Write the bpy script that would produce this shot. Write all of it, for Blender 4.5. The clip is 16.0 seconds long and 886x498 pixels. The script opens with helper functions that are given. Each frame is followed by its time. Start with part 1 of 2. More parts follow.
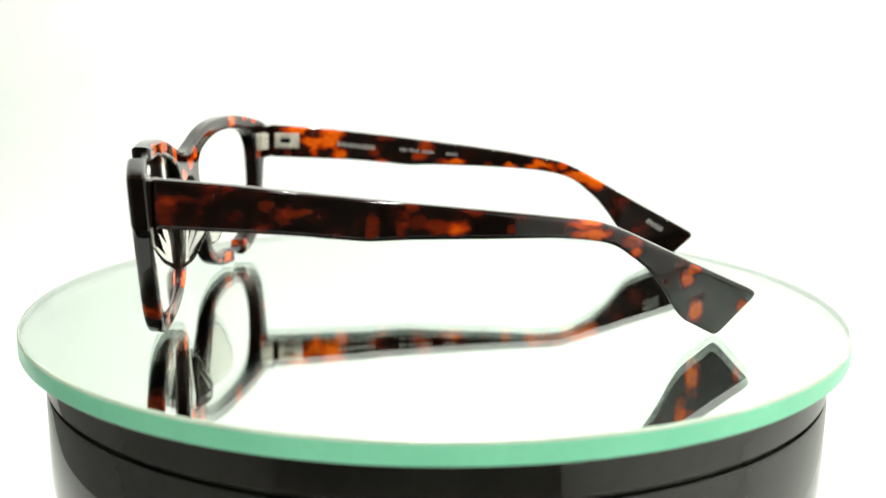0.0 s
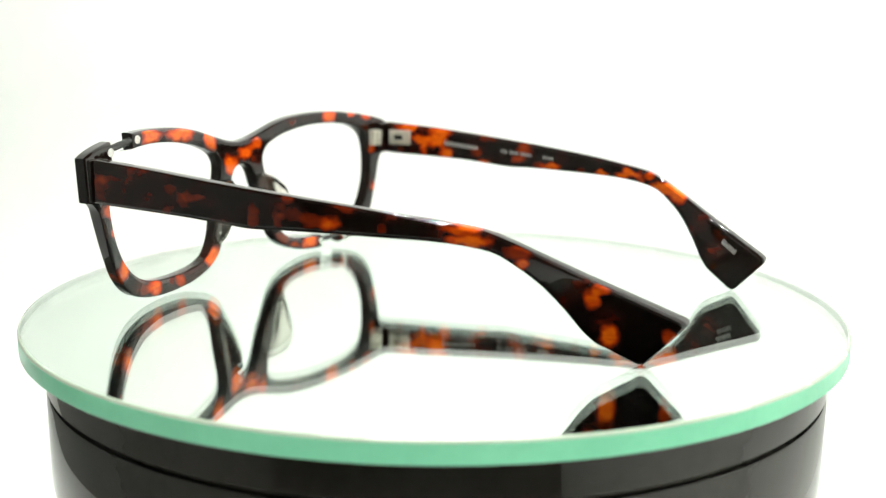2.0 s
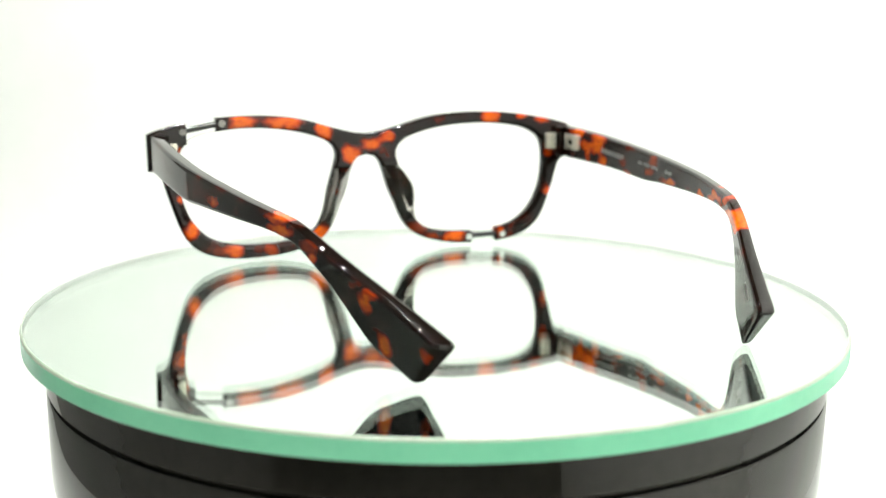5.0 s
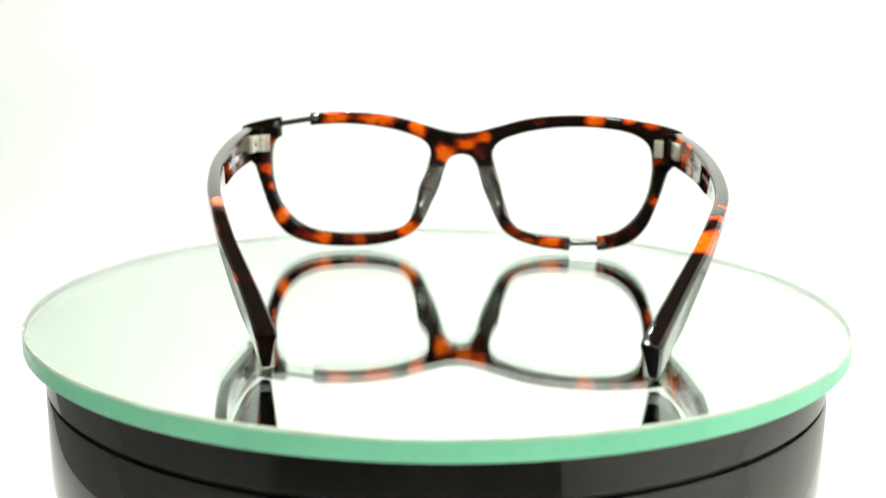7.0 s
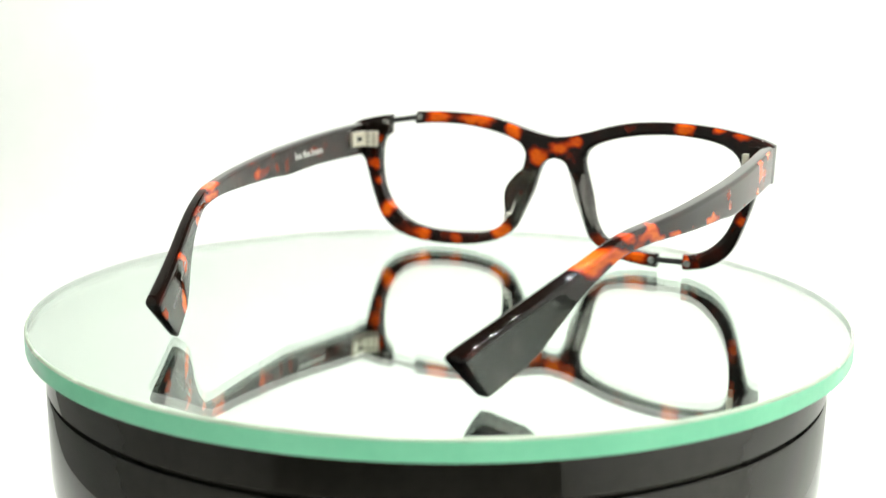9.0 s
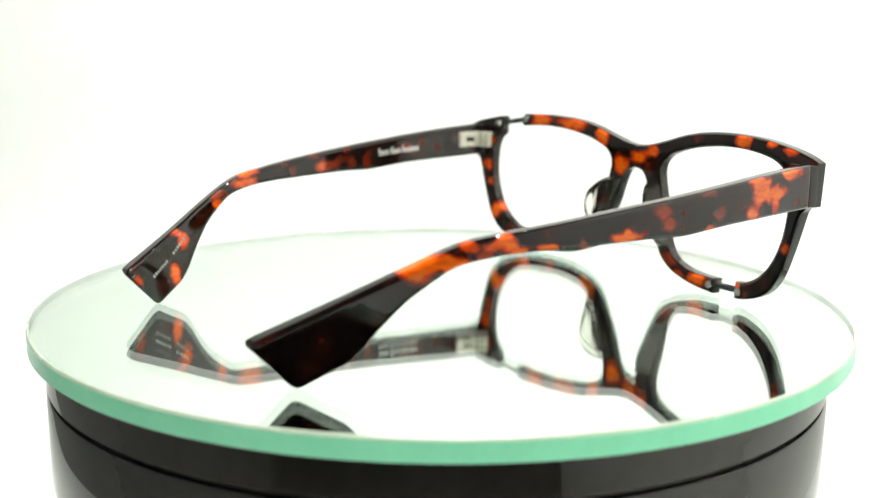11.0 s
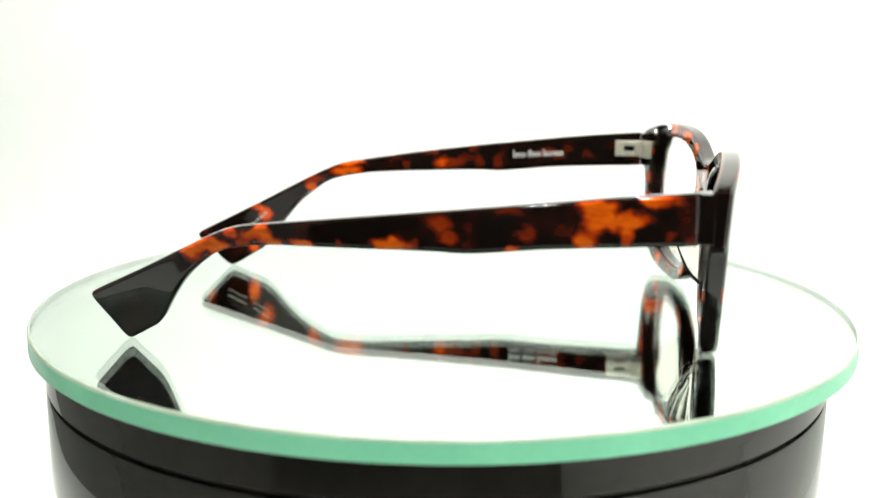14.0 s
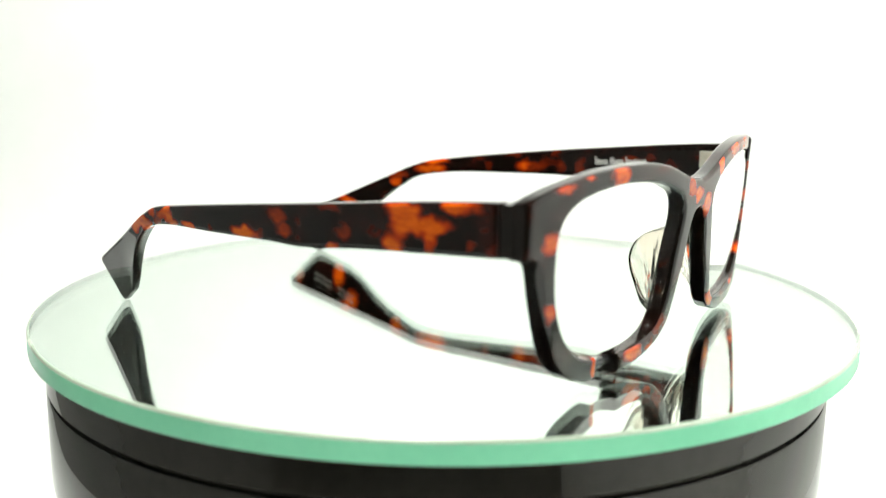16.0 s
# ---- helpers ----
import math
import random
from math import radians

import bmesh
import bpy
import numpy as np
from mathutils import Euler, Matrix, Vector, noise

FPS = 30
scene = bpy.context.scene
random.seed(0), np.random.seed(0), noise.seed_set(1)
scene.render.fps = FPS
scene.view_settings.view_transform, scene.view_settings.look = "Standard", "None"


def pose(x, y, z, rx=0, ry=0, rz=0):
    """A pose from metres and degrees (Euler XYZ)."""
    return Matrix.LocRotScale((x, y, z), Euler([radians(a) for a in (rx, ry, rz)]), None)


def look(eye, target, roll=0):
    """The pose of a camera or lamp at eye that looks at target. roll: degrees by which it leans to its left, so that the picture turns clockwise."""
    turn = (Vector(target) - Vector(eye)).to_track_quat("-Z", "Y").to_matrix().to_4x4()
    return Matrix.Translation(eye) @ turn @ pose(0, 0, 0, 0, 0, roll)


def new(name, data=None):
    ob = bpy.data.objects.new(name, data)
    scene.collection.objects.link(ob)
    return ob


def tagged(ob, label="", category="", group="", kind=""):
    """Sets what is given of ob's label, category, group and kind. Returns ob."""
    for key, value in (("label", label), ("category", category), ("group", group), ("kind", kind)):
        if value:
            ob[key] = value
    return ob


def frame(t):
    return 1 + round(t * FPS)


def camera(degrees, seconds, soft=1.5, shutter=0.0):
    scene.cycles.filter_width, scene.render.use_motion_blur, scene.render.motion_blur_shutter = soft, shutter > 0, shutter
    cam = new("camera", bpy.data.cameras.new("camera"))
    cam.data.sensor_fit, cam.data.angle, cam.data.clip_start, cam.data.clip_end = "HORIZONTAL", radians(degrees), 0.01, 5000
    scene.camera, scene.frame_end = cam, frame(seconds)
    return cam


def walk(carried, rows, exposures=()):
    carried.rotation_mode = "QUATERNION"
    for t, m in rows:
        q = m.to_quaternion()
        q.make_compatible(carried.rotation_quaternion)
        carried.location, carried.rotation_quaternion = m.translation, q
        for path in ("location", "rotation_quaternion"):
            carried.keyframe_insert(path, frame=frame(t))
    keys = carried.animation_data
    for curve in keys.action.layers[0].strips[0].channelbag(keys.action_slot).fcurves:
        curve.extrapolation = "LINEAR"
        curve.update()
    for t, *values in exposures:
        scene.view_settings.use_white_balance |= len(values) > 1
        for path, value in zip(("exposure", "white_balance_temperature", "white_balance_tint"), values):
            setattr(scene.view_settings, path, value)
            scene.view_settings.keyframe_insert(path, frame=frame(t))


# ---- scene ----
MM = 0.001

# ---- camera: it stands still before the turntable ----
cam = camera(44.5, 16.0, soft=1.2)
EYE = Vector((0.0, -0.29660, 0.07262))
VIEW = look(EYE, EYE + Vector((0.002606, 0.980884, -0.194578)), 0.614)
walk(cam, [(0.0, VIEW), (16.0, VIEW)], exposures=[(0.0, 0.0), (16.0, 0.0)])
cam.data.dof.use_dof = True
cam.data.dof.focus_distance = 0.275
cam.data.dof.aperture_fstop = 12.5

TURN_START, TURN_RATE = 90.79, -13.148   # degrees, degrees a second

# ---- world and lamps ----
world = bpy.data.worlds.new("world")
scene.world = world
world.use_nodes = True
world.node_tree.nodes["Background"].inputs[0].default_value = (0.9, 0.95, 0.92, 1)
world.node_tree.nodes["Background"].inputs[1].default_value = 0.1


# ---- materials ----
def material(name):
    m = bpy.data.materials.new(name)
    m.use_nodes = True
    return m, m.node_tree.nodes, m.node_tree.links, m.node_tree.nodes["Principled BSDF"]


def set_in(bsdf, **values):
    for key, value in values.items():
        bsdf.inputs[key.replace("_", " ")].default_value = value


def mottled(name, c1, c2, scale, rough, metal=0.0, bump=0.0, detail=4.0, spread=0.08):
    """A surface whose colour and gloss vary at two scales."""
    m, n, l, b = material(name)
    co = n.new("ShaderNodeTexCoord")
    big, fine = n.new("ShaderNodeTexNoise"), n.new("ShaderNodeTexNoise")
    big.inputs["Scale"].default_value, fine.inputs["Scale"].default_value = scale, scale * 14
    big.inputs["Detail"].default_value = fine.inputs["Detail"].default_value = detail
    add = n.new("ShaderNodeMath")
    add.operation = "MULTIPLY_ADD"
    add.inputs[1].default_value = 0.3
    ramp = n.new("ShaderNodeValToRGB")
    ramp.color_ramp.elements[0].position, ramp.color_ramp.elements[1].position = 0.45, 0.85
    ramp.color_ramp.elements[0].color, ramp.color_ramp.elements[1].color = (*c1, 1), (*c2, 1)
    l.new(co.outputs["Object"], big.inputs["Vector"])
    l.new(co.outputs["Object"], fine.inputs["Vector"])
    l.new(fine.outputs["Fac"], add.inputs[0])
    l.new(big.outputs["Fac"], add.inputs[2])
    l.new(add.outputs[0], ramp.inputs["Fac"])
    l.new(ramp.outputs["Color"], b.inputs["Base Color"])
    rr = n.new("ShaderNodeMapRange")
    rr.inputs["To Min"].default_value, rr.inputs["To Max"].default_value = max(rough - spread, 0.01), rough + spread
    l.new(big.outputs["Fac"], rr.inputs["Value"])
    l.new(rr.outputs[0], b.inputs["Roughness"])
    b.inputs["Metallic"].default_value = metal
    if bump:
        bp = n.new("ShaderNodeBump")
        bp.inputs["Strength"].default_value, bp.inputs["Distance"].default_value = bump, 0.0005
        l.new(fine.outputs["Fac"], bp.inputs["Height"])
        l.new(bp.outputs[0], b.inputs["Normal"])
    return m


def tortoise(name, flecks, half):
    """Polished tortoiseshell acetate: near-black brown with amber flecks. flecks: along, up, two radii (mm), strength,
    and 1 where the fleck keeps its colour through the whole sheet; the others are coloured darker inside this half
    thickness, as shade on the edges."""
    m, n, l, b = material(name)
    sheet = n.new("ShaderNodeAttribute")
    sheet.attribute_name = "sheet"

    def math_node(op, p, q):
        x = n.new("ShaderNodeMath")
        x.operation = op
        x.use_clamp = op == "ADD"
        for k, v in enumerate((p, q)):
            if isinstance(v, (int, float)):
                x.inputs[k].default_value = v
            else:
                l.new(v, x.inputs[k])
        return x.outputs[0]

    def noise_of(scale, detail, squeeze=(1, 1, 1)):
        mp = n.new("ShaderNodeVectorMath")
        mp.operation = "MULTIPLY"
        mp.inputs[1].default_value = squeeze
        l.new(sheet.outputs["Vector"], mp.inputs[0])
        x = n.new("ShaderNodeTexNoise")
        x.inputs["Scale"].default_value, x.inputs["Detail"].default_value = scale, detail
        l.new(mp.outputs[0], x.inputs["Vector"])
        return x

    def ranged(value, lo, hi, to_lo=0.0, to_hi=1.0, smooth=False):
        x = n.new("ShaderNodeMapRange")
        if smooth:
            x.interpolation_type = "SMOOTHSTEP"
        x.inputs["From Min"].default_value, x.inputs["From Max"].default_value = lo, hi
        x.inputs["To Min"].default_value, x.inputs["To Max"].default_value = to_lo, to_hi
        l.new(value, x.inputs["Value"])
        return x.outputs[0]

    # ragged outlines: the place in the sheet (mm) shifted by a coarse and a fine noise
    place = sheet.outputs["Vector"]
    for scale, reach in ((0.24, 3.4), (0.6, 1.2)):
        shift = n.new("ShaderNodeVectorMath")
        shift.operation = "MULTIPLY_ADD"
        shift.inputs[1].default_value = (reach, reach, 0)
        l.new(noise_of(scale, 1.0).outputs["Color"], shift.inputs[0])
        l.new(place, shift.inputs[2])
        back = n.new("ShaderNodeVectorMath")
        back.operation = "SUBTRACT"
        back.inputs[1].default_value = (reach / 2, reach / 2, 0)
        l.new(shift.outputs[0], back.inputs[0])
        place = back.outputs[0]
    chains = {0: None, 1: None}
    for f in flecks:
        p, q, rp, rq, strength = f[:5]
        deep = f[5] if len(f) > 5 else 0
        rp, rq = max(rp * 1.3, 1.4), max(rq * 1.45, 1.4)
        rel = n.new("ShaderNodeVectorMath")
        rel.operation = "MULTIPLY_ADD"
        rel.inputs[1].default_value, rel.inputs[2].default_value = (1 / rp, 1 / rq, 0), (-p / rp, -q / rq, 0)
        l.new(place, rel.inputs[0])
        dist = n.new("ShaderNodeVectorMath")
        dist.operation = "LENGTH"
        l.new(rel.outputs[0], dist.inputs[0])
        k = ranged(dist.outputs["Value"], 1.35, 0.4, 0.0, strength, True)
        chains[deep] = k if chains[deep] is None else math_node("ADD", chains[deep], k)
    split = n.new("ShaderNodeSeparateXYZ")
    l.new(sheet.outputs["Vector"], split.inputs[0])
    # edges painted darker, as little light comes back through the tinted sheet's depth
    edge_shade = ranged(math_node("ABSOLUTE", split.outputs["Z"], 0.0), half - 0.9, half - 0.2, 0.06, 1.0, True)
    # faint red-brown clouds between the flecks
    cloud = ranged(noise_of(0.16, 2.0).outputs["Fac"], 0.52, 0.74, 0.0, 0.30)
    value = math_node("MULTIPLY", math_node("MAXIMUM", chains[0], cloud), edge_shade)
    if chains[1] is not None:
        value = math_node("MAXIMUM", value, chains[1])
    # streaks and unevenness within the flecks
    streak = ranged(noise_of(0.9, 3.0, (0.35, 1.0, 1.0)).outputs["Fac"], 0.3, 0.68, 0.80, 1.04)
    value = math_node("MULTIPLY", value, streak)
    ramp = n.new("ShaderNodeValToRGB")
    e = ramp.color_ramp.elements
    e[0].position, e[0].color = 0.0, (0.0050, 0.0030, 0.0022, 1)
    e[1].position, e[1].color = 1.0, (0.68, 0.112, 0.003, 1)
    for pos, c in ((0.18, (0.028, 0.005, 0.003, 1)), (0.42, (0.14, 0.015, 0.003, 1)), (0.70, (0.42, 0.038, 0.002, 1))):
        x = e.new(pos)
        x.color = c
    l.new(value, ramp.inputs["Fac"])
    l.new(ramp.outputs["Color"], b.inputs["Base Color"])
    set_in(b, IOR=1.5, Subsurface_Radius=(1.0, 0.25, 0.05), Subsurface_Scale=0.0025)
    l.new(math_node("MULTIPLY", value, 0.15), b.inputs["Subsurface Weight"])
    l.new(ranged(noise_of(0.9, 2.0).outputs["Fac"], 0.0, 1.0, 0.03, 0.045), b.inputs["Roughness"])
    return m


def clear_glass(name, colour, ior=1.5, rough=0.0):
    m, n, l, b = material(name)
    g = n.new("ShaderNodeBsdfGlass")
    g.inputs["Color"].default_value, g.inputs["IOR"].default_value, g.inputs["Roughness"].default_value = (*colour, 1), ior, rough
    l.new(g.outputs[0], n["Material Output"].inputs["Surface"])
    return m


FRONT_FLECKS = [
    (-63.2, 36.4, 1.4, 1.4, 0.8), (-64.7, 27.4, 2.5, 1.4, 0.85), (-62.5, 21.9, 1.6, 1.4, 0.8), (-60, 11.8, 2.3, 2.2, 1, 1),
    (-46.6, 3.9, 2.4, 2.3, 0.95), (-51.4, 4.4, 2, 1.6, 0.4), (-33.5, 3.2, 2, 1.8, 0.6), (-17.5, 7, 3.2, 2.3, 1), (-42, 44.6, 3.9, 1.7, 1),
    (-28.6, 44.2, 5.5, 1.6, 1), (-15.1, 41.6, 2.4, 2.7, 1), (-5.5, 33.1, 2.8, 2.4, 1)]
FRONT_FLECKS_MORE = [
    (1.7, 36.2, 3.1, 1.6, 1), (7.3, 38.5, 2.2, 1.8, 0.85), (44.2, 44.9, 3, 1.9, 1), (55.5, 45.6, 1.6, 1, 0.8), (62.9, 44.2, 2.8, 1.2, 0.75),
    (25.9, 44.4, 2.2, 0.9, 0.3), (65.8, 33.3, 2.4, 1.8, 0.9), (64.7, 19.3, 1.6, 1.6, 0.8), (31.3, 3.8, 3.5, 1.6, 1), (23.4, 3.9, 2.2, 1, 0.6),
    (18.1, 7.3, 3.5, 2.2, 0.45), (47.6, 4.2, 1.3, 1.6, 0.9, 1)]
RIGHT_FLECKS = [
    (-20.9, 28.6, 0.9, 0.5, 0.4), (-13.6, 29.1, 0.9, 0.5, 0.4), (-2.8, 29.9, 3.1, 1.1, 1), (2.4, 29.8, 1.5, 1, 0.4), (7.7, 34.4, 2.2, 1.5, 0.55),
    (9.6, 31.3, 2.4, 0.9, 0.55), (21.8, 37.3, 3.2, 0.9, 0.3), (25.6, 33, 2.1, 1.5, 0.45), (22.5, 29.3, 1.7, 0.6, 0.9), (39.6, 38.9, 3.7, 1.4, 1),
    (39.6, 35.8, 2.7, 1.7, 0.8), (44, 35.6, 3.7, 1.6, 0.75), (47.6, 36.5, 2.9, 1.2, 0.75), (52.2, 39.9, 3.3, 1.1, 0.95), (37.3, 31.6, 2.3, 1.6, 1)]
RIGHT_FLECKS_MORE = [
    (45.6, 32.5, 1.1, 1.6, 0.7), (54.6, 32.8, 1.2, 0.8, 0.4), (-49.4, 24.6, 2.7, 1.7, 1, 1), (-46.2, 27.1, 3.2, 1.4, 0.95, 1),
    (-41.9, 25.9, 3.3, 1.5, 0.9, 1), (-38.7, 29.6, 1.6, 0.8, 0.8, 1), (-33.3, 29.9, 2.4, 0.7, 0.9, 1), (-30.7, 30.9, 1.6, 0.8, 0.95, 1),
    (-28.8, 28.8, 2.4, 0.5, 1, 1), (-21.5, 28.2, 2.5, 0.7, 0.9), (-35.5, 27.7, 1.6, 1.1, 0.6, 1), (50.8, 40.4, 2, 1, 0.6), (57.5, 37, 1.8, 3, 0.2)]
LEFT_FLECKS = [
    (56.9, 35.1, 2.4, 2.6, 0.295), (53, 37.3, 4.1, 0.9, 0.262), (42, 34.1, 2, 1.1, 0.23), (34.9, 36, 2, 1.2, 0.295), (31.7, 33.3, 1.4, 1.2, 0.328),
    (28.5, 35, 2.9, 0.3, 0.394), (12.5, 31.5, 1.6, 2.1, 0.362), (4.3, 35.9, 1.6, 1.1, 0.335), (6.3, 31.1, 1.2, 1.5, 0.335), (2.8, 32.6, 3, 1.2, 0.279),
    (-3.4, 31.2, 3.7, 1.3, 0.446), (-6.5, 30.9, 1.9, 1.6, 0.502)]
LEFT_FLECKS_MORE = [
    (-9.3, 34.6, 2.8, 0.8, 0.307), (-20, 33, 2.2, 0.8, 0.223), (-17.8, 30.5, 0.9, 0.8, 0.335), (-35.2, 31.4, 4, 0.9, 0.9, 1), (-36.4, 28.4, 4, 1.2, 1, 1),
    (-46.3, 26.2, 2.8, 1.2, 0.5), (-47, 23.5, 1.4, 1.2, 0.85), (-60.2, 15.8, 1.5, 1.8, 0.85), (-62.7, 18, 1.7, 1, 0.8), (-63.5, 7.4, 1.9, 2.2, 1),
    (-76.4, 7.1, 1.6, 1.6, 0.7)]
ACETATE_FRONT = tortoise("tortoise_front", FRONT_FLECKS + FRONT_FLECKS_MORE, 2.2)
ACETATE_RIGHT = tortoise("tortoise_right_temple", RIGHT_FLECKS + RIGHT_FLECKS_MORE, 2.0)
ACETATE_LEFT = tortoise("tortoise_left_temple", LEFT_FLECKS + LEFT_FLECKS_MORE, 2.0)
LENS = clear_glass("demo_lens", (0.995, 0.99, 0.985), 1.02)
PAD = clear_glass("clear_acetate", (0.985, 0.972, 0.94), 1.49, 0.02)
STEEL = mottled("nickel_silver", (0.58, 0.55, 0.45), (0.74, 0.71, 0.61), 300, 0.40, 0.6)
SCREW = mottled("steel_screw", (0.75, 0.74, 0.70), (0.85, 0.84, 0.82), 500, 0.22, 1.0)
GUNMETAL = mottled("black_metal_rod", (0.012, 0.012, 0.012), (0.025, 0.025, 0.025), 300, 0.2)
PRINT = mottled("white_print", (0.50, 0.50, 0.48), (0.62, 0.62, 0.60), 900, 0.5)
FAINT = mottled("faint_print", (0.24, 0.235, 0.225), (0.33, 0.325, 0.31), 900, 0.5)
GLASS_TOP = clear_glass("mirror_glass", (0.94, 0.973, 0.952), 1.5)
SILVER = mottled("silver_backing", (0.90, 0.94, 0.91), (0.93, 0.96, 0.94), 12, 0.015, 1.0, spread=0.005)
EDGE = mottled("green_glass_edge", (0.20, 0.66, 0.41), (0.25, 0.74, 0.47), 40, 0.22)
RIM_IN = mottled("inner_edge_light", (0.90, 0.92, 0.905), (0.93, 0.945, 0.935), 40, 0.3)
CHAMFER = mottled("ground_glass_chamfer", (0.30, 0.38, 0.29), (0.38, 0.46, 0.37), 60, 0.25)
BLACK = mottled("black_gloss_plastic", (0.022, 0.0205, 0.0165), (0.034, 0.0315, 0.026), 25, 0.05, spread=0.03)
BLACK.node_tree.nodes["Principled BSDF"].inputs["IOR"].default_value = 1.5
PAPER = mottled("white_paper", (0.70, 0.72, 0.70), (0.78, 0.79, 0.775), 3.0, 0.9, bump=0.05)
DARK = mottled("dark_cloth", (0.020, 0.020, 0.020), (0.035, 0.035, 0.035), 6.0, 0.9)
# this grey stands in for a dimmer left side of the tent
GREY = mottled("dimmed_side_grey", (0.15, 0.155, 0.148), (0.20, 0.205, 0.195), 5.0, 0.9)
ROOM = mottled("grey_room_paint", (0.145, 0.15, 0.13), (0.19, 0.195, 0.17), 3.0, 0.7)
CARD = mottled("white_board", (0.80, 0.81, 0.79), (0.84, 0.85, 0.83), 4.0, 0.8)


# ---- builders ----
def link(name, bm, mat, parent=None, label="", smooth=35.0, weighted=False):
    me = bpy.data.meshes.new(name)
    bm.normal_update()
    bm.to_mesh(me)
    bm.free()
    return finish(name, me, mat, parent, label, smooth, weighted)


def finish(name, me, mat, parent, label, smooth, weighted):
    me.materials.clear()
    me.materials.append(mat)
    if smooth:
        me.shade_smooth()
        me.set_sharp_from_angle(angle=radians(smooth))
    ob = new(name, me)
    if weighted:
        wn = ob.modifiers.new("even_normals", "WEIGHTED_NORMAL")
        wn.mode, wn.weight, wn.keep_sharp = "FACE_AREA", 100, True
    if parent is not None:
        ob.parent = parent
    if label:
        tagged(ob, label)
    return ob


def spline(points, step, closed=False):
    """A smooth line through a few points, resampled at about the step (mm)."""
    pts = [Vector(q) for q in points]
    n, out = len(pts), []
    for i in range(n if closed else n - 1):
        if closed:
            a, b, c, d = pts[i - 1], pts[i], pts[(i + 1) % n], pts[(i + 2) % n]
        else:
            b, c = pts[i], pts[i + 1]
            a = pts[i - 1] if i else b * 2 - c
            d = pts[i + 2] if i + 2 < n else c * 2 - b
        k = max(1, round((c - b).length / step))
        t1, t2 = (c - a) / 2, (d - b) / 2
        lab = max((c - b).length, 1e-6)
        t1 *= min(1.0, lab / max(t1.length, 1e-6))
        t2 *= min(1.0, lab / max(t2.length, 1e-6))
        for j in range(k):
            u = j / k
            out.append(b * (2 * u**3 - 3 * u**2 + 1) + t1 * (u**3 - 2 * u**2 + u) + c * (3 * u**2 - 2 * u**3) + t2 * (u**3 - u**2))
    if not closed:
        out.append(pts[-1])
    return out


def plate(outline, thick, edge, place, bent=True):
    """A sheet of the outline (mm), with rounded edges, whose points place(a, b, w) maps into metres; w runs over the thickness."""
    cu = bpy.data.curves.new("sheet", "CURVE")
    cu.dimensions, cu.fill_mode = "2D", "BOTH"
    sp = cu.splines.new("POLY")
    sp.points.add(len(outline) - 1)
    for q, v in zip(sp.points, outline):
        q.co = (v[0], v[1], 0, 1)
    sp.use_cyclic_u = True
    cu.extrude, cu.bevel_depth, cu.bevel_resolution, cu.offset = thick / 2 - edge, edge, 4, -edge
    ob = bpy.data.objects.new("sheet", cu)
    scene.collection.objects.link(ob)
    me = bpy.data.meshes.new_from_object(ob.evaluated_get(bpy.context.evaluated_depsgraph_get()))
    bpy.data.objects.remove(ob)
    bm = bmesh.new()
    bm.from_mesh(me)
    bmesh.ops.remove_doubles(bm, verts=bm.verts, dist=1e-3)
    lo, hi = min(q[0] for q in outline), max(q[0] for q in outline)
    k = lo + 2.03
    while bent and k < hi - 1:
        bmesh.ops.bisect_plane(bm, geom=bm.verts[:] + bm.edges[:] + bm.faces[:], dist=1e-4, plane_co=(k, 0, 0), plane_no=(1, 0, 0))
        k += 2.5
    sheet = bm.verts.layers.float_vector.new("sheet")
    for v in bm.verts:
        v[sheet] = v.co
        v.co = place(*v.co)
    bmesh.ops.recalc_face_normals(bm, faces=bm.faces)
    bpy.data.meshes.remove(me)
    return bm


def box(bm, x0, x1, y0, y1, z0, z1, bevel=0.0):
    """A bevelled block (mm) in the bmesh."""
    m = Matrix.Translation(((x0 + x1) / 2 * MM, (y0 + y1) / 2 * MM, (z0 + z1) / 2 * MM)) @ Matrix.Diagonal(((x1 - x0) * MM, (y1 - y0) * MM, (z1 - z0) * MM, 1))
    made = bmesh.ops.create_cube(bm, size=1, matrix=m)["verts"]
    if bevel:
        edges = {e for v in made for e in v.link_edges}
        bmesh.ops.bevel(bm, geom=list(edges), offset=bevel * MM, segments=2, affect="EDGES", profile=0.5)


def rod(bm, a, b, r, seg=16):
    """A capped round rod from a to b (metres) in the bmesh."""
    a, b = Vector(a), Vector(b)
    m = Matrix.Translation((a + b) / 2) @ (b - a).to_track_quat("Z", "Y").to_matrix().to_4x4()
    bmesh.ops.create_cone(bm, cap_ends=True, segments=seg, radius1=r, radius2=r, depth=(b - a).length, matrix=m)


def lathe(profile, seg=192, close=False):
    """A body of revolution about z from (radius, height) pairs in mm."""
    bm = bmesh.new()
    rings = []
    for r, z in profile:
        if r < 1e-6:
            rings.append([bm.verts.new((0, 0, z * MM))])
        else:
            rings.append([bm.verts.new((r * MM * math.cos(2 * math.pi * k / seg), r * MM * math.sin(2 * math.pi * k / seg), z * MM)) for k in range(seg)])
    for p, q in zip(rings, rings[1:]):
        for k in range(seg):
            j = (k + 1) % seg
            if len(p) == 1:
                bm.faces.new((p[0], q[k], q[j]))
            elif len(q) == 1:
                bm.faces.new((p[k], q[0], p[j]))
            else:
                bm.faces.new((p[k], q[k], q[j], p[j]))
    return bm


# ---- light tent: paper sweep, walls, ceiling ----
FLOOR_Z = -0.170


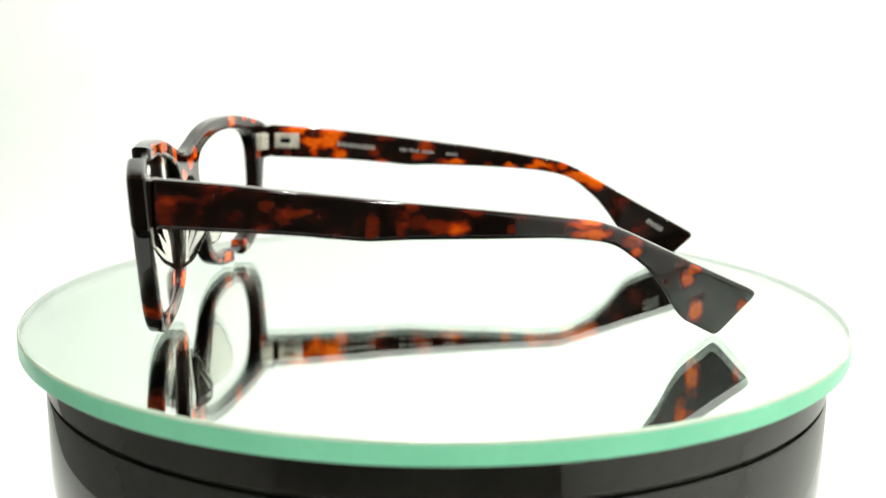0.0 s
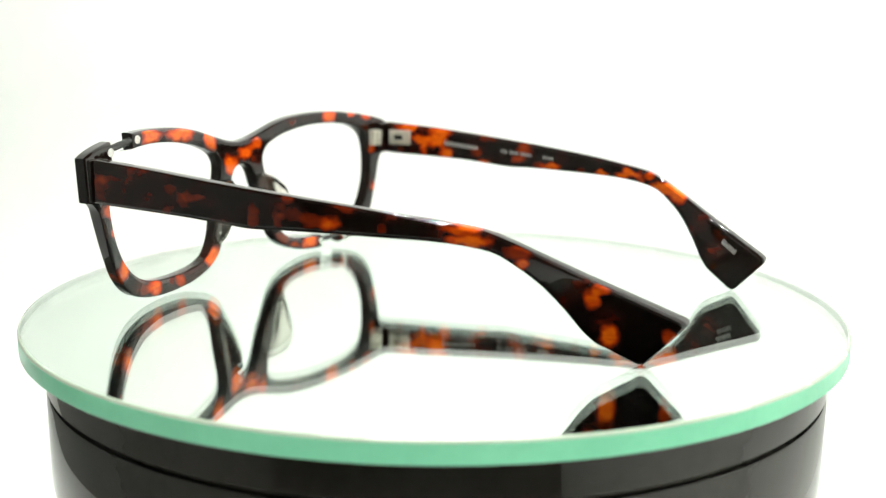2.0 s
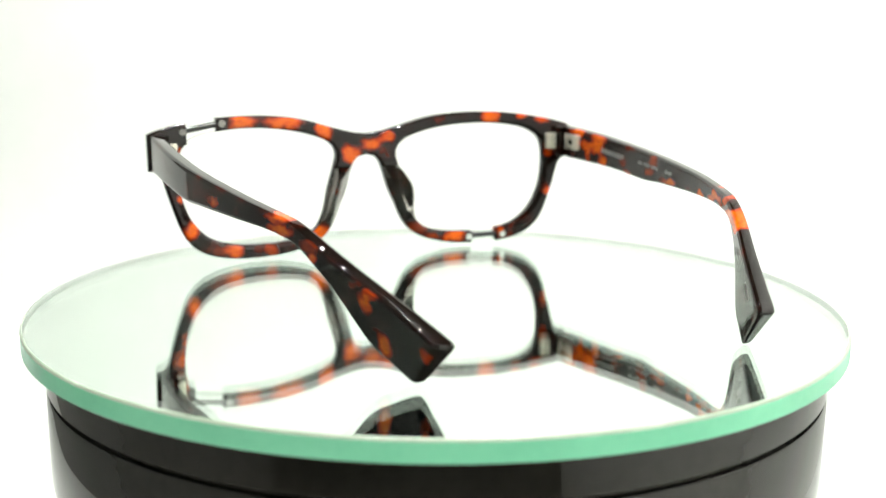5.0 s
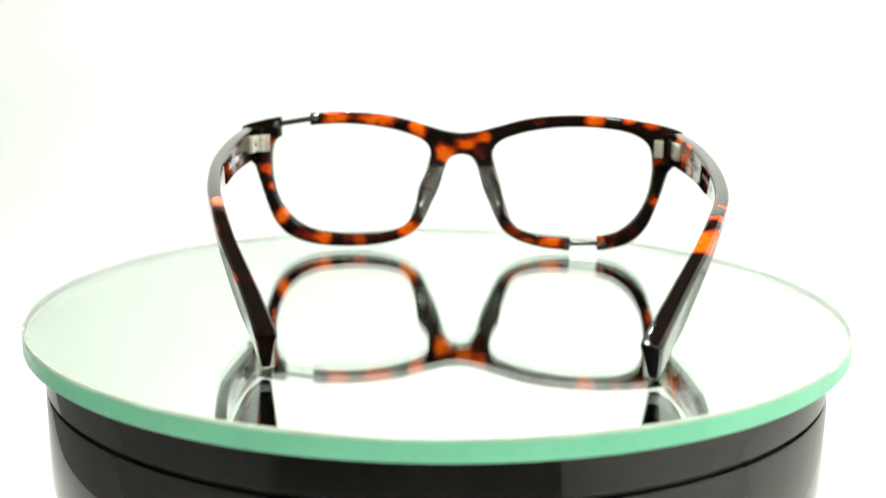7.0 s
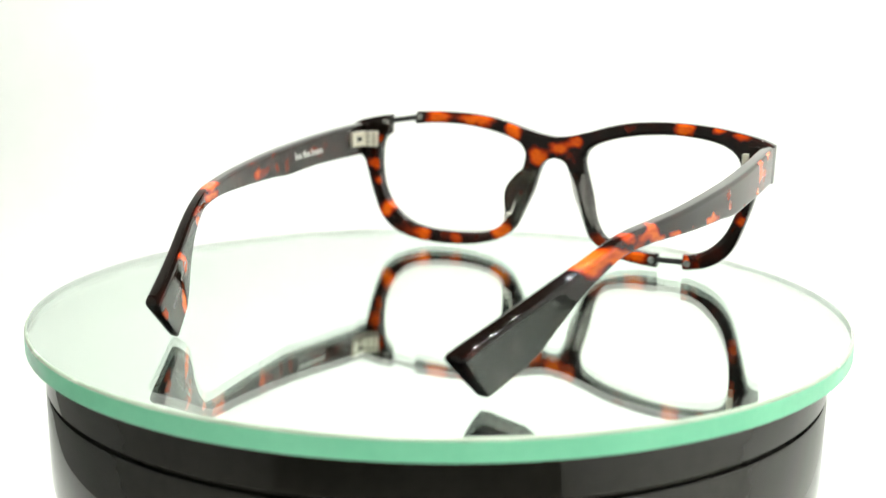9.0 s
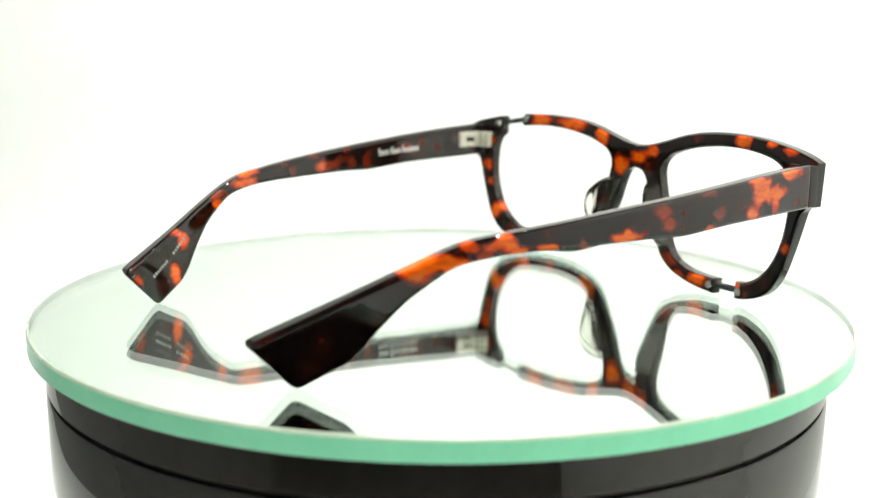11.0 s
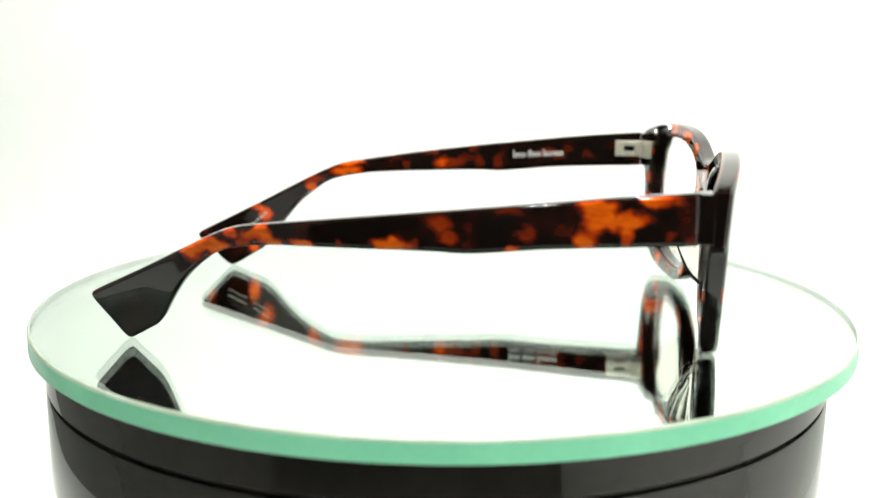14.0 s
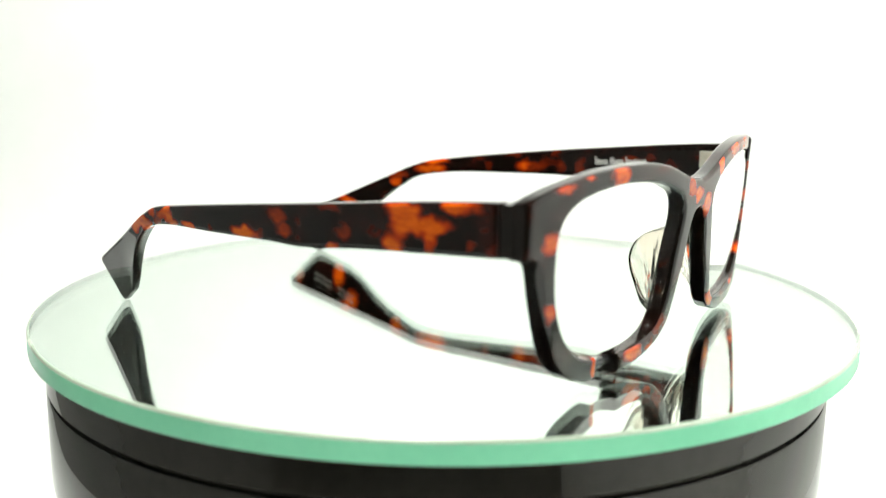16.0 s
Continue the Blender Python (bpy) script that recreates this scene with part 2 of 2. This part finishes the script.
def build_tent():
    bm = bmesh.new()
    prof = [(-0.62, FLOOR_Z), (0.22, FLOOR_Z)]
    prof += [(0.22 + 0.20 * math.sin(a), FLOOR_Z + 0.20 - 0.20 * math.cos(a)) for a in [radians(9 * k) for k in range(1, 11)]]
    prof += [(0.42, 0.20), (0.42, 0.30), (0.42, 0.40), (0.42, 0.50), (0.42, 0.61)]
    cols = [-0.52 + 0.88 * k / 40 for k in range(41)]
    grid = []
    for y, z in prof:
        row = []
        for x in cols:
            sag = 0.006 * noise.noise(Vector((x * 5, z * 6, 1.7))) if z > 0.05 else 0.0
            row.append(bm.verts.new((x, y + sag, z)))
        grid.append(row)
    for r, s in zip(grid, grid[1:]):
        for k in range(40):
            bm.faces.new((r[k], r[k + 1], s[k + 1], s[k]))
    sweep = link("backdrop", bm, PAPER, smooth=60)
    tagged(sweep, "white paper sweep curving up behind the turntable", "backdrop", kind="structure")
    # unseen sides: west coloured grey for a dim left, white east near as reflector
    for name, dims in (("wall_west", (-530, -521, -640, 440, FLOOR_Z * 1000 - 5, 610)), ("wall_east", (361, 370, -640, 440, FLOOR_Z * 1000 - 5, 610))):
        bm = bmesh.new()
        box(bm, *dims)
        tagged(link(name, bm, GREY if name == "wall_west" else CARD, smooth=0), "unseen board beside the tent, added to shape the side light", "wall", kind="structure")
    # the dim room before the tent's open front
    for name, dims in (("wall_south", (-1400, 1400, -1810, -1800, -800, 1600)), ("wall_room_west", (-1410, -1400, -1810, 460, -800, 1600)),
                       ("wall_room_east", (1400, 1410, -1810, 460, -800, 1600)), ("wall_north", (-1410, 1410, 460, 470, -800, 1600)),
                       ("floor", (-1410, 1410, -1810, 470, -810, -800)), ("ceiling_room", (-1410, 1410, -1810, 470, 1600, 1610))):
        bm = bmesh.new()
        box(bm, *dims)
        tagged(link(name, bm, ROOM, smooth=0), "plain grey painted surface of the room", "wall", kind="structure")
    bm = bmesh.new()
    box(bm, -700, 700, -900, 460, -215, FLOOR_Z * 1000 - 8, 3)
    table = new("table")
    tagged(table, "grey table that carries the light tent", "table")
    link("tabletop", bm, ROOM, table, smooth=30)
    for x in (-650, 650):
        for y in (-850, 410):
            bm = bmesh.new()
            box(bm, x - 25, x + 25, y - 25, y + 25, -800, -215, 2)
            link("leg", bm, ROOM, table, smooth=30)
    bm = bmesh.new()
    box(bm, -530, 530, -650, 440, 611, 619)
    tagged(link("ceiling", bm, DARK, smooth=0), "plain dark cloth ceiling of the light tent", "ceiling", kind="structure")


build_tent()


# ---- turntable ----
def build_turntable():
    base = new("turntable_base")
    base.location.x = -0.0004
    tagged(base, "round glossy black plastic turntable base on white paper", "turntable")
    bottom = FLOOR_Z * 1000
    upper = [(0, -5.6), (102.6, -5.6), (103.5, -5.9), (103.9, -6.6), (104.8, -14.6), (104.4, -15.2), (103.0, -15.3)]
    lower = [(103.0, -16.2), (104.4, -16.3), (104.8, -16.9), (104.8, -38)]
    lower += [(104.8 - 14 + 14 * math.cos(radians(a)), -38 - 14 * math.sin(radians(a))) for a in range(10, 91, 10)]
    lower += [(70, -52), (0, -52)]
    foot = [(70, -51.9), (62, -60), (60, -70), (60, bottom + 10), (75, bottom + 3), (76, bottom), (0, bottom)]
    link("foot", lathe(foot), BLACK, base)
    link("upper_ring", lathe(upper), BLACK, base)
    link("groove", lathe([(103.1, -15.2), (103.1, -16.3)]), BLACK, base)
    link("lower_body", lathe(lower), BLACK, base)

    disc = new("mirror_plate")
    tagged(disc, "thick round glass mirror with a green edge on the black turntable", "mirror")
    link("glass", lathe([(0, 0), (109.3, 0)]), GLASS_TOP, disc, "clear polished glass surface")
    link("chamfer", lathe([(109.3, 0), (109.7, -0.15), (110.0, -0.7)]), CHAMFER, disc, "grey-green ground glass chamfer")
    link("edge", lathe([(110.0, -0.7), (110.0, -4.8), (109.8, -5.0)]), EDGE, disc, "pale green polished glass edge")
    # added inner band, no part of the glass; its white replaces light inside it
    link("rim_inside", lathe([(109.3, -0.05), (109.75, -4.9)]), RIM_IN, disc, "pale band added inside the edge in place of light in the glass")
    link("silver_back", lathe([(0, -4.90), (109.9, -4.90)]), SILVER, disc, "silvered mirror back")
    link("backing", lathe([(109.4, -4.98), (109.2, -5.5), (0, -5.5)]), BLACK, disc, "dark protective backing paint")
    return disc


# ---- eyeglasses ----
def back_y(x, z):
    """The wearer's side of the front: curved to the face and leaning forwards at the top (mm)."""
    end = max(0.0, -x - 45) / 27
    return 69.5 + 0.0127 * x - 0.00173 * x * x + 0.060 * (z - 22) - 0.45 * end * end


THICK = 4.4
OPENING = [(10.6, 32.4), (11.6, 35.7), (14.8, 38.1), (22.7, 40.6), (34.0, 42.3), (45.9, 42.4), (56.7, 40.7), (62.2, 36.9), (63.5, 29.9),
           (62.3, 20.6), (58.4, 12.7), (51.8, 7.5), (41.9, 5.4), (28.1, 5.5), (19.8, 7.8), (15.8, 13.3), (13.6, 22.0)]
TOP = [(0, 39.8), (5.0, 40.4), (12.0, 42.2), (19.5, 44.4), (27.0, 45.8), (36.0, 46.5), (45.0, 46.5), (54.0, 45.9), (64.0, 44.4), (70.0, 43.0), (72.9, 41.9)]
SIDE = [(72.8, 30.8), (70.2, 30.3), (68.9, 28.8), (67.0, 22.3), (65.0, 16.0), (62.8, 10.5), (59.8, 6.5), (55.5, 3.6), (49.0, 1.7), (41.0, 0.9), (33.7, 1.0),
        (27.0, 1.7), (19.5, 3.8), (14.8, 6.8), (12.5, 10.0), (9.8, 16.0), (7.6, 21.0), (6.0, 26.5), (4.8, 29.8), (3.0, 31.9), (0, 32.7)]
TOP_GAP, BOTTOM_GAP = (-60.4, -51.0), (37.5, 46.4)


def cut(outer, inner, gap, upper):
    """Opens a rim at the gap: one line that runs along the outer edge to the cut, round the opening and on."""
    a, b = gap
    i = [k for k, q in enumerate(outer) if a < q.x < b and (q.y > 25) == upper]
    j = [k for k, q in enumerate(inner) if a < q.x < b and (q.y > 25) == upper]
    ring = inner[j[-1] + 1:] + inner[:j[0]] if j[-1] - j[0] == len(j) - 1 else [q for k, q in enumerate(inner) if k not in j]
    first, last = outer[i[0] - 1], outer[i[-1] + 1]
    if (ring[0] - first).length > (ring[-1] - first).length:
        ring = ring[::-1]
    # square the ends of the cut
    xa, xb = (a, b) if first.x < last.x else (b, a)
    ends = [Vector((xa, first.y)), Vector((xa, ring[0].y))], [Vector((xb, ring[-1].y)), Vector((xb, last.y))]
    return outer[:i[0]] + ends[0] + ring + ends[1] + outer[i[-1] + 1:]


def front_place(a, b, w):
    return Vector((a, back_y(a, b) + THICK / 2 + w, b)) * MM


def print_bars(parent, side, start, end, height, heights, label, ink=None):
    """Small print that is not lettered: a row of bars on a temple's inner face, from start to end (along, up)."""
    bm = bmesh.new()
    a, b = Vector(start), Vector(end)
    along = (b - a).normalized()
    up = Vector((-along.y, along.x))
    if up.y < 0:
        up = -up
    n, length = len(heights), (b - a).length
    for k, h in enumerate(heights):
        p, q = a + along * (length * (k + 0.08) / n), a + along * (length * (k + 0.70) / n)
        low = []
        for v in (p, q, q + up * height * h, p + up * height * h):
            low.append([bm.verts.new(temple_place(v.x, v.y, -2.0 * side, side) + Vector((side * w * MM, 0, 0))) for w in (0.1, -0.06)])
        for i in range(4):
            j = (i + 1) % 4
            bm.faces.new((low[i][0], low[j][0], low[j][1], low[i][1]))
        bm.faces.new([v[1] for v in low])
        bm.faces.new([v[0] for v in low[::-1]])
    bmesh.ops.recalc_face_normals(bm, faces=bm.faces)
    return link("print", bm, ink or PRINT, parent, label, smooth=0)


PLAN = {-1: [(-95, -30.0), (-79, -36.4), (-65, -43.1), (-47, -52.4), (-26, -60.3), (-12, -64.2), (8.5, -68.6), (33, -71.3), (62, -72.2)],
        1: [(-95, 43.0), (-77, 50.8), (-61.5, 57.8), (-44, 65.8), (-24.6, 71.5), (-10.6, 73.9), (12, 75.6), (35, 75.4), (62, 73.2)]}
PLAN_LINE = {side: spline(line, 2.0) for side, line in PLAN.items()}


def temple_x(y, side):
    """The outer face of a temple (mm)."""
    return float(np.interp(y, [q.x for q in PLAN_LINE[side]], [q.y for q in PLAN_LINE[side]]))


def temple_thick(y):
    return float(np.interp(y, [-78, -62, -38, 0, 30], [5.4, 4.6, 3.6, 3.7, 4.0]))


def temple_place(a, b, w, side):
    """Bends a temple's flat profile to its plan; towards the tip its lower edge is tucked in."""
    top = float(np.interp(a, [-78, -62, -44, -30], [12, 19.6, 28.8, 32.7]))
    near = min(1.0, max(0.0, (-42 - a) / 20))
    tuck = 0.24 * max(0.0, top - b) * near
    t = temple_thick(a) * (1 - 0.5 * near * min(1.0, max(0.0, top - b) / 15))
    return Vector((temple_x(a, side) - side * (t / 2 + tuck) + w * t / 4.0, a, b)) * MM


TEMPLE_TOP = [(42, 40.4), (20, 38.2), (0, 36.1), (-18, 34.0), (-30, 32.4), (-38, 31.1), (-44, 28.8), (-52, 24.8), (-62, 19.6), (-77.3, 12.0)]
TEMPLE_END = [(-78.6, 11.3), (-79.3, 10.6), (-79.2, 9.7), (-78.7, 9.0), (-71.3, 1.1), (-70.5, 0.45), (-69.7, 0.15), (-68.8, 0.35)]
TEMPLE_LOW = [(-61, 4.9), (-58.5, 7.6), (-55, 13.0), (-50.5, 18.7), (-46, 22.6), (-41.5, 25.6), (-36, 27.0), (-28, 27.9), (-12, 28.3), (5, 28.5), (14, 28.3),
              (31, 29.7)]


def build_temple(glasses, side, mat):
    start = 60.3 if side > 0 else 59.2
    line = spline([(start, 41.7)] + TEMPLE_TOP, 1.6) + [Vector(q) for q in TEMPLE_END] + spline(TEMPLE_LOW + [(start, 30.8)], 1.6)
    bm = plate(line, 4.0, 1.05, lambda a, b, w: temple_place(a, b, w, side))
    return link("temple", bm, mat, glasses, smooth=50, weighted=True)


def build_hinge(glasses, side):
    """A five-barrel hinge on the inner corner: a leaf on the temple, a leaf on the front, barrels and a screw."""
    x = side * 65.6
    back = back_y(x, 36)
    xi = temple_x(54, side) - side * (temple_thick(54) + 0.35)
    bm = bmesh.new()
    for y0, y1, z0, z1 in ((50.8, 53.6, 33.9, 39.0), (57.0, 59.0, 33.9, 39.0), (53.6, 57.0, 33.9, 35.6), (53.6, 57.0, 37.2, 39.0)):
        box(bm, xi - 0.75, xi + 0.75, y0, y1, z0, z1, 0.15)
    hinge = link("hinge", bm, STEEL, glasses, "silvery metal hinge", smooth=30)
    bm = bmesh.new()
    box(bm, xi - 0.4, xi + 0.3, 53.5, 57.1, 35.5, 37.3)
    link("slot", bm, GUNMETAL, hinge, "dark slot in the hinge leaf", smooth=0)
    bm = bmesh.new()
    box(bm, x - 1.7, x + 1.7, back - 1.6, back + 0.8, 33.6, 39.0, 0.2)
    link("front_leaf", bm, STEEL, hinge, smooth=30)
    for z0, z1 in ((33.8, 35.2), (35.5, 37.2), (37.5, 38.9)):
        bm = bmesh.new()
        rod(bm, Vector((x + side * 1.2, back - 1.5, z0)) * MM, Vector((x + side * 1.2, back - 1.5, z1)) * MM, 1.7 * MM)
        link("barrel", bm, STEEL, hinge, smooth=40)
    bm = bmesh.new()
    rod(bm, Vector((x + side * 1.2, back - 1.5, 38.9)) * MM, Vector((x + side * 1.2, back - 1.5, 39.5)) * MM, 0.85 * MM)
    link("hinge_screw", bm, SCREW, hinge, smooth=40)


def build_pad(side):
    """A nose pad: a clear wedge on the back of the rim, whose nose side slopes outwards to a thin rounded edge."""
    shape = spline([(-1.2, 29.4), (2.2, 28.4), (5.0, 26.8), (6.6, 24.4), (6.7, 20.8), (4.5, 15.8), (2.2, 12.0), (-1.2, 9.6)], 1.0)
    def place(d, z, w):
        nose = float(np.interp(z, [8, 10, 16, 21, 26.5, 30], [14.0, 12.9, 10.2, 8.0, 6.4, 5.2])) + 0.68 * max(d, 0.0)
        lens = max(float(np.interp(z, [9, 13.3, 22, 30], [18.2, 15.4, 13.2, 10.8])), nose + 1.6)
        x = nose + (lens - nose) * (w / 2.5 + 0.5)
        return Vector((side * x, back_y(side * x, z) - d, z)) * MM
    return plate(shape, 2.5, 0.6, place)


def build_glasses():
    glasses = new("eyeglasses")
    tagged(glasses, "tortoiseshell acetate eyeglasses, temples open, standing on a mirror", "eyeglasses")

    # the front, cut open above one lens and below the other
    right = spline(TOP, 1.5) + spline(SIDE, 1.5)
    left = [Vector((-q.x, q.y)) for q in right[::-1]]
    outer = right[:-1] + left[:-1]
    hole_r = spline(OPENING, 1.5, closed=True)
    hole_l = [Vector((-q.x, q.y)) for q in hole_r]
    line = cut(outer, hole_r, BOTTOM_GAP, False)
    line = cut(line, hole_l, TOP_GAP, True)
    front = link("front_frame", plate(line, THICK, 1.15, front_place), ACETATE_FRONT, glasses, smooth=50, weighted=True)

    temples = {}
    for side in (1, -1):
        # end block, behind the front's corner
        bm = bmesh.new()
        xs = sorted((side * 66.2, 72.95 if side > 0 else -72.3))
        y0 = 60.4 if side > 0 else 59.3
        box(bm, xs[0], xs[1], y0, y0 + 3.2, 31.0, 41.5, 0.4)
        sheet = bm.verts.layers.float_vector.new("sheet")
        for v in bm.verts:
            v[sheet] = (v.co.x / MM, v.co.z / MM, 0.0)
        link("end_piece", bm, ACETATE_FRONT, glasses, smooth=40, weighted=True)
        temples[side] = build_temple(glasses, side, ACETATE_RIGHT if side > 0 else ACETATE_LEFT)
        build_hinge(glasses, side)
        pad = link("nose_pad", build_pad(side), PAD, glasses, "clear acetate nose pad", smooth=60, weighted=True)
        # demonstration lens, seated in the rim's groove
        ring = spline([(side * (38 + (q[0] - 38) * 1.012), 24 + (q[1] - 24) * 1.015) for q in OPENING], 1.5, closed=True)
        near, far = back_y(side * 12, 24), back_y(side * 60, 24)
        lens = plate(ring, 1.6, 0.1, lambda a, b, w: Vector((a, near + (far - near) * (abs(a) - 12) / 48 + 0.060 * (b - 24) + 2.7 + w, b)) * MM, bent=False)
        ob = link("lens", lens, LENS, glasses, "clear demonstration lens", smooth=0)
        ob.visible_shadow = False

    # the two metal rods that bridge the cuts, with a screw at each end
    for a, b, z_a, z_b in ((TOP_GAP[0], TOP_GAP[1], 42.3, 44.5), (BOTTOM_GAP[0], BOTTOM_GAP[1], 3.3, 3.8)):
        pa, pb = Vector((a - 2.0, back_y(a, z_a) + 1.6, z_a)) * MM, Vector((b + 2.0, back_y(b, z_b) + 1.6, z_b)) * MM
        bm = bmesh.new()
        rod(bm, pa, pb, 0.95 * MM)
        bar = link("bridge_rod", bm, GUNMETAL, glasses, "dark metal rod across the cut rim", smooth=40)
        for x, z in ((a - 1.3, z_a), (b + 1.9, z_b)):
            bm = bmesh.new()
            c = Vector((x, back_y(x, z), z)) * MM
            rod(bm, c + Vector((0, 0.0006, 0)), c - Vector((0, 0.0003, 0)), 1.1 * MM, 20)
            link("rod_screw", bm, SCREW, bar, "small silver screw head", smooth=40)

    mark = "white printed mark on the temple's inner face"
    word = [1.6, 1, 1, 0.9, 1, 1, 0.9, 0, 1.3, 1.5, 1, 0.9, 1, 1, 1, 0, 1.5, 1, 1, 0.9, 1, 1, 1, 1, 0.9, 1, 1]
    print_bars(temples[-1], -1, (17.4, 32.7), (34.0, 33.6), 1.6, word, mark)
    print_bars(temples[1], 1, (37.9, 34.6), (25.0, 33.4), 1.5, [1.2, 0.8, 1, 1, 0.8, 1, 1, 0.9, 1, 0.8, 1, 1, 1, 0.9, 1], mark, FAINT)
    print_bars(temples[1], 1, (16.4, 33.2), (4.6, 32.3), 1.1, [1, 1, 0.8, 0, 1, 1, 0.7, 1, 0, 1, 0.9, 1, 1, 0.8], mark, FAINT)
    print_bars(temples[1], 1, (0.5, 32.1), (-3.5, 31.7), 1.0, [1, 1, 0.8, 1, 1], mark, FAINT)
    print_bars(temples[1], 1, (-65.4, 13.3), (-70.0, 10.5), 1.5, [1, 1, 0.8, 1, 1, 0.9, 1], mark, FAINT)
    print_bars(temples[-1], -1, (-59.5, 16.0), (-64.0, 12.2), 0.9, [1, 0.8, 1, 1, 0.8, 1], mark, FAINT)
    print_bars(temples[-1], -1, (-65.8, 10.8), (-71.0, 7.2), 0.9, [1, 0.8, 1, 1, 0.8, 1, 1], mark, FAINT)
    return glasses


disc = build_turntable()
glasses = build_glasses()


# ---- LED strips under the ceiling ----
def build_led_strip(x):
    strip = new("led_strip")
    strip.location = (x, -0.07, 0.565)
    tagged(strip, "white strip of small round lamps under the tent ceiling", "lamp", group="lamp strips")
    bm = bmesh.new()
    box(bm, -16, 16, -265, 265, 0, 45, 0.5)
    link("rail", bm, DARK, strip, smooth=30)
    m = bpy.data.materials.get("lamp_dot")
    if m is None:
        m, n, l, b = material("lamp_dot")
        set_in(b, Base_Color=(0.9, 0.9, 0.88, 1), Emission_Color=(0.98, 0.985, 0.92, 1), Emission_Strength=6050.0)
    for k in range(8):
        bm = bmesh.new()
        y = -0.24 + 0.48 * k / 7
        bmesh.ops.create_cone(bm, cap_ends=True, segments=12, radius1=0.0032, radius2=0.0034, depth=0.0004, matrix=Matrix.Translation((0, y, -0.0004)))
        link("lamp", bm, m, strip, smooth=40)


build_led_strip(-0.03)
build_led_strip(0.09)


# ---- what turns ----
def motions():
    times = [0.5 * k for k in range(33)]
    def at(t):
        return TURN_START + TURN_RATE * t
    def offset(x, y, t):
        a = radians(at(t))
        return (x * math.cos(a) - y * math.sin(a)) * MM, (x * math.sin(a) + y * math.cos(a)) * MM
    walk(glasses, [(t, pose(*offset(2.15, 0.0, t), 0.0, 0, 0, at(t) - 2.6)) for t in times])
    walk(disc, [(t, pose(*offset(-0.45, 1.06, t), 0.0, 0, 0, at(t))) for t in times])


motions()
